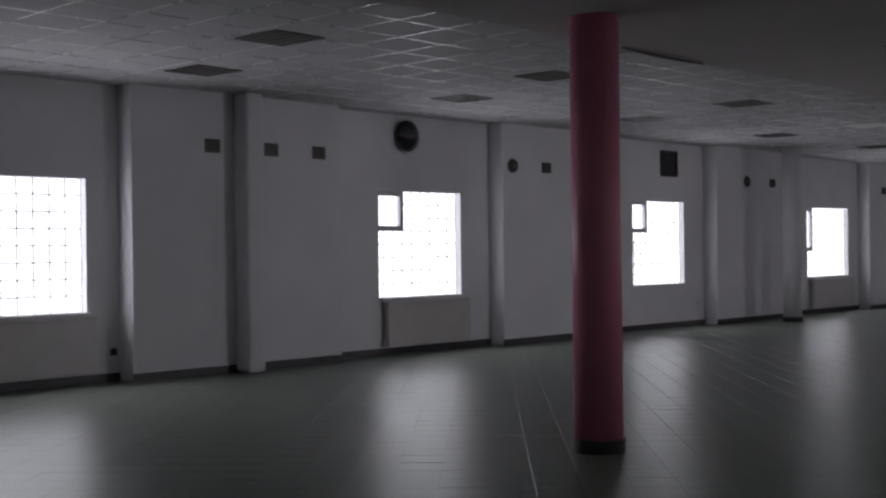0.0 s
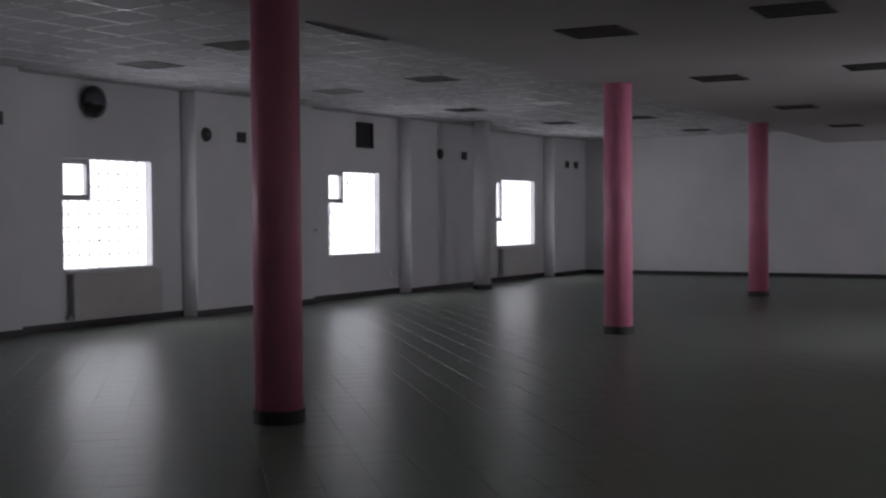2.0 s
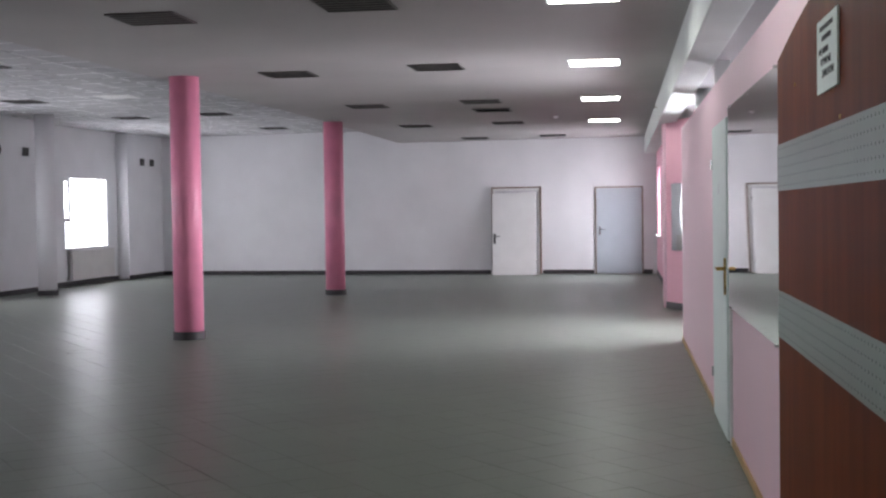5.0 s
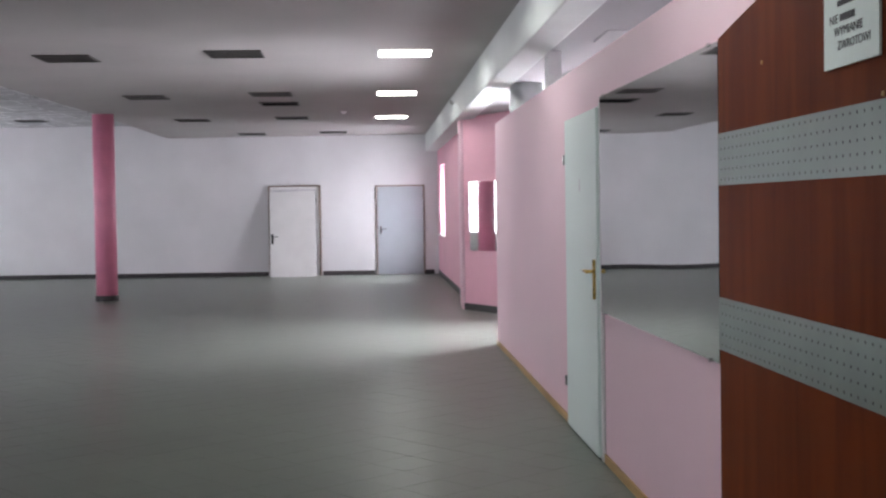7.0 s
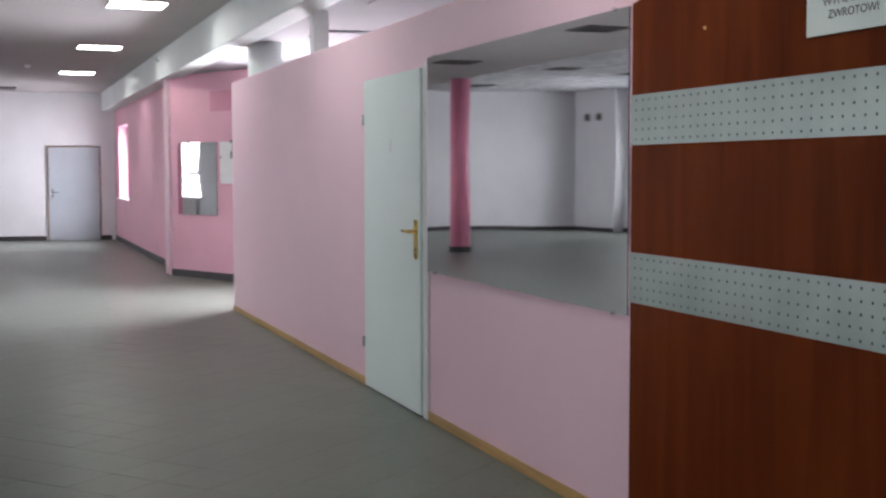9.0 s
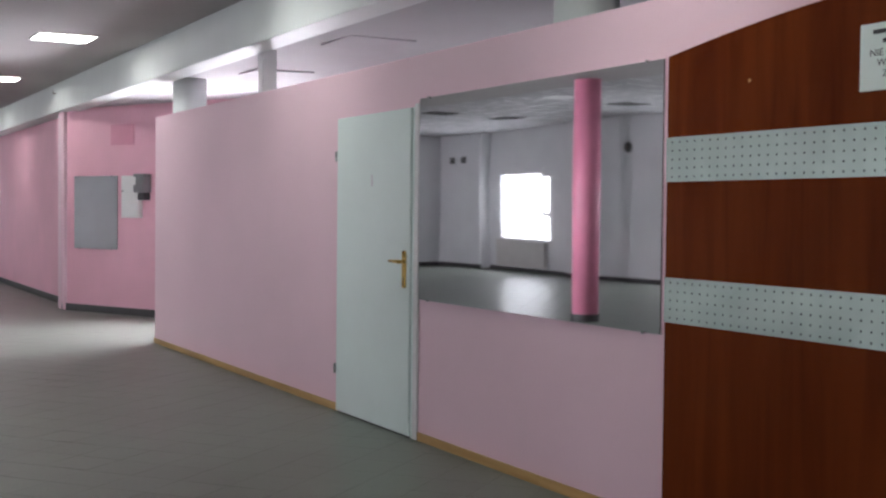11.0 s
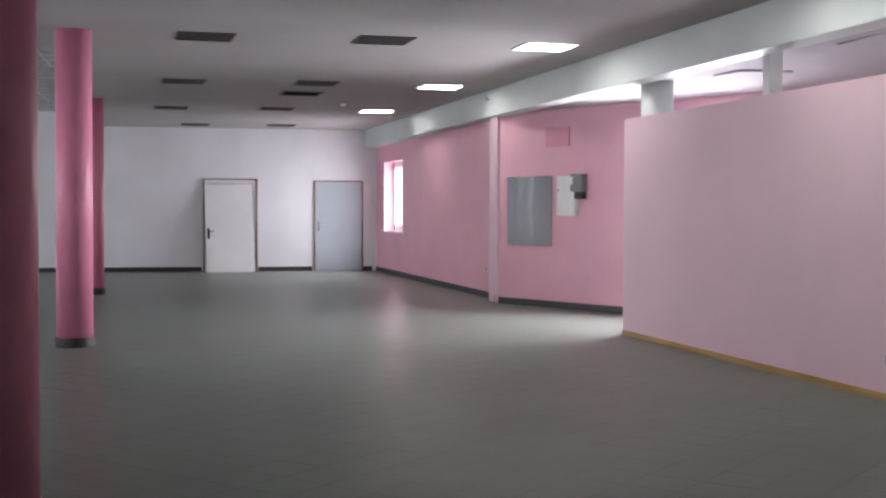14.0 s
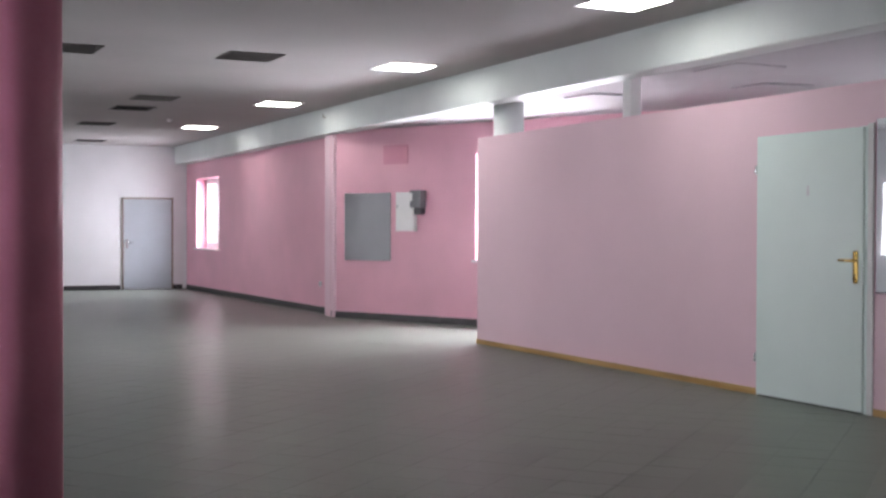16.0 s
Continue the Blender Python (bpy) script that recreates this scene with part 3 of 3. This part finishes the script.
for z in (0.28, 1.72):
    bm = bmesh.new()
    tube(bm, 0.009, 0.009, 0.09, pose(-0.021, -0.008, z), 14)
    part("hinge", bm, CHROME, loose)

# ---- pink walls: mirror, boxes ----
def mirror_sheet(wide, high, thick=0.006, bulge=0.0):
    """A sheet in the local y-z plane facing -x, very slightly bowed as a loosely hung mirror is."""
    bm = bmesh.new()
    n = 24
    rows = [[bm.verts.new((-thick - bulge * math.sin(2.3 * math.pi * j / n + 0.6) * math.sin(1.7 * math.pi * i / n + 0.3), wide * i / n, high * j / n))
             for j in range(n + 1)] for i in range(n + 1)]
    for i in range(n):
        for j in range(n):
            bm.faces.new((rows[i][j], rows[i][j + 1], rows[i + 1][j + 1], rows[i + 1][j]))
    return bm


def wall_mirror(m, wide, high, label, bulge):
    ob = holder("wall_mirror", label, "mirror", m)
    part("glass", mirror_sheet(wide, high, 0.012, bulge), MIRROR, ob, smooth=True)
    bm = bmesh.new()
    box(bm, -0.008, 0.0, 0, wide, 0, high)
    part("backing", bm, CHROME, ob)
    for y, z in ((0.12, 0.0), (wide - 0.12, 0.0), (0.12, high), (wide - 0.12, high)):
        bm = bmesh.new()
        box(bm, -0.02, -0.002, y - 0.008, y + 0.008, z - 0.007, z + 0.007, 0.002)
        part("clip", bm, CHROME, ob)
    return ob


wall_mirror(SLANT @ pose(0, 1.09, 0.89, 0, 0, 180), 0.91, 1.01, "rectangular frameless mirror on the slanting pink wall", 0.0002)
wall_mirror(pose(0, -2.365, 0.9, 0, 0, 0.35), 2.37, 1.258, "large frameless mirror on the pale pink partition", 0.0004)

ob = holder("meter_cabinet", "white flat metal cabinet on the pink wall", "cabinet", SLANT @ pose(0, 1.24, 1.33), "")
bm = bmesh.new()
box(bm, 0, 0.07, 0, 0.35, 0, 0.57, 0.006)
part("body", bm, WHITE_BOX, ob)
bm = bmesh.new()
box(bm, 0.07, 0.078, 0.015, 0.335, 0.015, 0.555, 0.003)
dr = part("door", bm, WHITE_BOX, ob)
bm = bmesh.new()
tube(bm, 0.012, 0.012, 0.012, pose(0.078, 0.04, 0.36, 0, 90, 0), 16)
part("lock", bm, GREY_BOX, dr)
ob = holder("control_box", "dark grey electrical box beside the white cabinet", "box", SLANT @ pose(0, 1.64, 1.57), "")
bm = bmesh.new()
box(bm, 0, 0.14, -0.08, 0.12, 0.1, 0.35, 0.012)
part("body", bm, GREY_BOX, ob)
bm = bmesh.new()
box(bm, 0, 0.11, -0.03, 0.1, 0.0, 0.1, 0.01)
part("lower_box", bm, BLACK, ob)
bm = bmesh.new()
box(bm, 0.14, 0.146, -0.07, -0.03, 0.2, 0.31, 0.002)
part("label_plate", bm, WHITE_BOX, ob)
bm = bmesh.new()
box(bm, 0, 0.01, 0.95, 1.42, 2.32, 2.6, 0.002)
thing("access_panel", bm, PANEL_PAINT, "darker pink painted flush panel high on the wall", "panel", SLANT)
wall_socket(pose(0.15, 12.02, 0.47, 0, 0, 180), "small white wall socket near the pink pier")

# ---- partition: door, panel, sign ----
door = holder("door_3", "pale mint door, closed, in the pink partition", "door", pose(0, 0, 0), kind="structure")
bm = bmesh.new()
solid(bm, [-0.012, 0.125], [0.1, 0.13, 1.27, 1.3], [0, 2.085, 2.115], lambda i, j, k: j != 1 or k != 0)
part("door_frame", bm, MINT, door)
bm = bmesh.new()
box(bm, -0.028, 0.012, 0.132, 1.287, 0.012, 2.11, 0.004)
leaf = part("leaf", bm, MINT, door)
bm = bmesh.new()
box(bm, -0.016, 0.0, 0.045, 0.098, 0, 2.135, 0.003)
part("architrave", bm, WHITE_DOOR, door)
for z in (0.315, 1.843):
    bm = bmesh.new()
    tube(bm, 0.011, 0.011, 0.07, pose(-0.03, 1.297, z - 0.035), 16)
    part("hinge", bm, CHROME, door)
bm = bmesh.new()
box(bm, -0.037, -0.028, 0.175, 0.215, 0.96, 1.2, 0.012)
plate = part("handle_plate", bm, BRASS, door)
bm = bmesh.new()
tube(bm, 0.011, 0.011, 0.05, pose(-0.034, 0.195, 1.13, 0, -90, 0), 20)
tube(bm, 0.012, 0.008, 0.14, pose(-0.078, 0.188, 1.13, -90, 0, 0), 20)
part("door_handle", bm, BRASS, door, "brass lever handle")
bm = bmesh.new()
tube(bm, 0.008, 0.008, 0.004, pose(-0.037, 0.195, 1.02, 0, -90, 0), 14)
part("keyhole", bm, BLACK, door)
bm = bmesh.new()
tube(bm, 0.013, 0.013, 0.002, pose(-0.028, 0.70, 1.685, 0, -90, 0), 20)
box(bm, -0.03, -0.028, 0.686, 0.714, 1.62, 1.668, 0.0008)
part("pictogram", bm, GREY_FRAME, door, "small worn grey pictogram")
bm = bmesh.new()
box(bm, -0.02, 0.1, 0.13, 1.27, -0.003, 0.008)
part("threshold", bm, BLACK, door)


def arch_top(y):
    """The shallow arch of the wooden panel's top."""
    u = min(1.0, max(0.0, (-2.41 - y) / 1.42))
    return 2.16 + 0.14 * math.sin(u * math.pi / 2)


panel = holder("wooden_panel", "red-brown veneered panel with two perforated metal strips", "panel", pose(0, 0, 0))
bm = bmesh.new()
n, y0, y1 = 30, -2.41, -5.3
ring = []
for i in range(n + 1):
    y = y0 + (y1 - y0) * i / n
    ring.append([bm.verts.new(p) for p in ((-0.022, y, 0.0), (-0.022, y, arch_top(y)), (0.0, y, arch_top(y)), (0.0, y, 0.0))])
for a, b in zip(ring, ring[1:]):
    for k in range(4):
        bm.faces.new((a[k], a[(k + 1) % 4], b[(k + 1) % 4], b[k]))
bm.faces.new(ring[0]), bm.faces.new(ring[-1])
part("board", bm, RED_WOOD, panel)
for z0, z1 in ((0.963, 1.166), (1.597, 1.796)):
    bm = bmesh.new()
    box(bm, -0.0245, -0.0222, y1, -2.406, z0, z1)
    strip = part("metal_strip", bm, ALU, panel, "perforated aluminium strip")
    bm = bmesh.new()
    for k in range(56):
        for r in range(5):
            m = pose(-0.0245, -2.45 - 0.05 * k, z0 + 0.022 + r * (z1 - z0 - 0.044) / 4, 0, -90, 0)
            g = bmesh.ops.create_circle(bm, cap_ends=True, segments=8, radius=0.0056)
            bmesh.ops.transform(bm, matrix=Matrix.Translation((-0.0005, 0, 0)) @ m, verts=g["verts"])
    tagged(part("perforation", bm, BLACK, strip, "rows of small round holes"), kind="stuff")

for y, z in ((-2.935, 2.007), (-3.916, 1.809)):
    bm = bmesh.new()
    tube(bm, 0.008, 0.006, 0.004, pose(-0.022, y, z, 0, -90, 0), 14)
    part("screw_head", bm, OAK_STRIP, panel, "pale screw plug")

sign = holder("notice_sign", "white notice board with black lettering on the wooden panel", "sign", pose(-0.023, -3.525, 1.91))
bm = bmesh.new()
box(bm, -0.008, 0, -0.385, 0, 0, 0.245, 0.001)
part("board", bm, PAPER, sign)


def lettering(text, parent, y, z, size, wide):
    """Raised flat letters that read along local -y, facing local -x, stretched to a width."""
    cu = bpy.data.curves.new("lettering", "FONT")
    cu.body, cu.size, cu.extrude = text, size, 0.0004
    tmp = new("lettering", cu)
    bpy.context.view_layer.update()
    me = bpy.data.meshes.new_from_object(tmp.evaluated_get(bpy.context.evaluated_depsgraph_get()))
    bpy.data.objects.remove(tmp)
    me.materials.append(INK)
    xs = [v.co.x for v in me.vertices]
    k = wide / (max(xs) - min(xs))
    ob = new("lettering", me)
    ob.parent = parent
    ob.matrix_basis = Matrix(((0, 0, -1, -0.0088), (-k, 0, 0, y), (0, 1, 0, z), (0, 0, 0, 1)))
    return ob


def text_bar(parent, y, z, wide, high):
    bm = bmesh.new()
    box(bm, -0.0092, -0.0078, y - wide, y, z, z + high)
    part("lettering", bm, INK, parent, "unreadable line of black letters")


text_bar(sign, -0.06, 0.205, 0.25, 0.016)
text_bar(sign, -0.105, 0.17, 0.17, 0.016)
lettering("NIE", sign, -0.045, 0.125, 0.036, 0.06)
text_bar(sign, -0.122, 0.127, 0.105, 0.02)
lettering("WYMIANIE", sign, -0.08, 0.088, 0.036, 0.2)
lettering("ZWROTOWI", sign, -0.105, 0.048, 0.036, 0.225)

# ---- ceilings: small things ----
ob = holder("ceiling_hatch", "hatch where a light is missing, its dark void painted on a black plate", "hatch", pose(-2.8, 12.38, LOW))
bm = bmesh.new()
solid(bm, [-0.31, -0.28, 0.28, 0.31], [-0.31, -0.28, 0.28, 0.31], [-0.014, 0.0], lambda i, j, k: i != 1 or j != 1)
part("frame", bm, DARK_PANEL, ob)
bm = bmesh.new()
# no recess in the slab: the void's darkness is a flat black plate
box(bm, -0.281, 0.281, -0.281, 0.281, -0.004, -0.001)
part("opening", bm, HOLE_SHADE, ob)
for x, y, tilt in ((1.97, 3.4, 1.5), (0.75, 2.45, -1.2), (0.9, 5.0, 0.9)):
    bm = bmesh.new()
    box(bm, -0.298, 0.298, -0.298, 0.298, -0.012, 0.003, 0.002)
    thing("ceiling_tile", bm, CEILING_TILE, "loose white ceiling tile hanging slightly askew", "ceiling tile", pose(x, y, SIDE - 0.004, tilt, -tilt * 0.6, 0), "loose ceiling tiles")

# dark strip sagging from the edge of the hall ceiling
bm = bmesh.new()
for k in range(12):
    u0, u1 = k / 12, (k + 1) / 12
    sag = 0.016 * math.sin(math.pi * (u0 + u1) / 2)
    box(bm, -0.006, 0.006, 1.3 * u0, 1.3 * u1, -0.012 - sag, 0.0)
thing("edge_strip", bm, BLACK, "dark loose strip sagging from the ceiling edge", "trim", pose(-6.618, 0.25, LOW, 0, 0, -2.1))
ob = holder("smoke_detector", "small white smoke detector under the hall ceiling", "detector", pose(-1.83, 14.07, LOW))
bm = bmesh.new()
tube(bm, 0.05, 0.052, 0.018, pose(0, 0, -0.018), 28)
part("base", bm, WHITE_FRAME, ob)
bm = bmesh.new()
tube(bm, 0.03, 0.045, 0.028, pose(0, 0, -0.046), 28)
part("cap", bm, WHITE_FRAME, ob)
bm = bmesh.new()
tube(bm, 0.006, 0.006, 0.05, pose(0, 0, 0, 0, -90, 0), 12)
tube(bm, 0.006, 0.006, 0.05, pose(-0.045, 0, 0), 12)
thing("hook", bm, BROWN_FRAME, "small dark metal hook in the beam", "hook", pose(-0.12, 11.08, 3.08))

# ---- floor tiles, laid askew to the walls ----
SIZE, TURN = 0.306, radians(39.5)
ux, uy = (math.sin(TURN), -math.cos(TURN)), (math.cos(TURN), math.sin(TURN))


def tile_shape():
    """Vertices and faces of one tile with eased edges, its top at z = 0."""
    h, e, d = SIZE / 2 - 0.0009, 0.0014, 0.0008
    v = [(sx * h, sy * h, -0.009) for sx, sy in ((-1, -1), (1, -1), (1, 1), (-1, 1))]
    v += [(sx * h, sy * h, -d) for sx, sy in ((-1, -1), (1, -1), (1, 1), (-1, 1))]
    v += [(sx * (h - e), sy * (h - e), 0.0) for sx, sy in ((-1, -1), (1, -1), (1, 1), (-1, 1))]
    f = [(8, 9, 10, 11)]
    for k in range(4):
        n = (k + 1) % 4
        f += [(k, n, 4 + n, 4 + k), (4 + k, 4 + n, 8 + n, 8 + k)]
    return v, f


TV, TF = tile_shape()
tile_mesh = bpy.data.meshes.new("tile")
tile_mesh.from_pydata(TV, [], TF)
tile_mesh.materials.append(TILE)
floor_ob = bpy.data.objects["floor"]
rng = random.Random(4)
verts, faces, single = [], [], 0
for i in range(-100, 101):
    for j in range(-100, 101):
        cx = -6.6 + SIZE * (i * ux[0] + j * uy[0])
        cy = -1.9 + SIZE * (i * ux[1] + j * uy[1])
        if not (-13.7 < cx < 4.0 and -12.5 < cy < 21.6):
            continue
        m = Matrix.Translation((cx, cy, 0.0)) @ Matrix.Rotation(TURN - math.pi / 2, 4, "Z") @ Euler((rng.gauss(0, 0.002), rng.gauss(0, 0.002), 0)).to_matrix().to_4x4()
        if -8.6 < cx < -4.6 and -3.4 < cy < 2.6 and single < 300:
            ob = new("tile", tile_mesh)
            ob.parent, ob.matrix_basis = floor_ob, m
            single += 1
        else:
            n = len(verts)
            verts += [tuple(m @ Vector(p)) for p in TV]
            faces += [tuple(n + k for k in f) for f in TF]
rest_mesh = bpy.data.meshes.new("tiles")
rest_mesh.from_pydata(verts, [], faces)
rest_mesh.materials.append(TILE)
rest = new("tiles", rest_mesh)
rest.parent = floor_ob
tagged(rest, "grey glazed floor tiles with dark joints", kind="stuff")
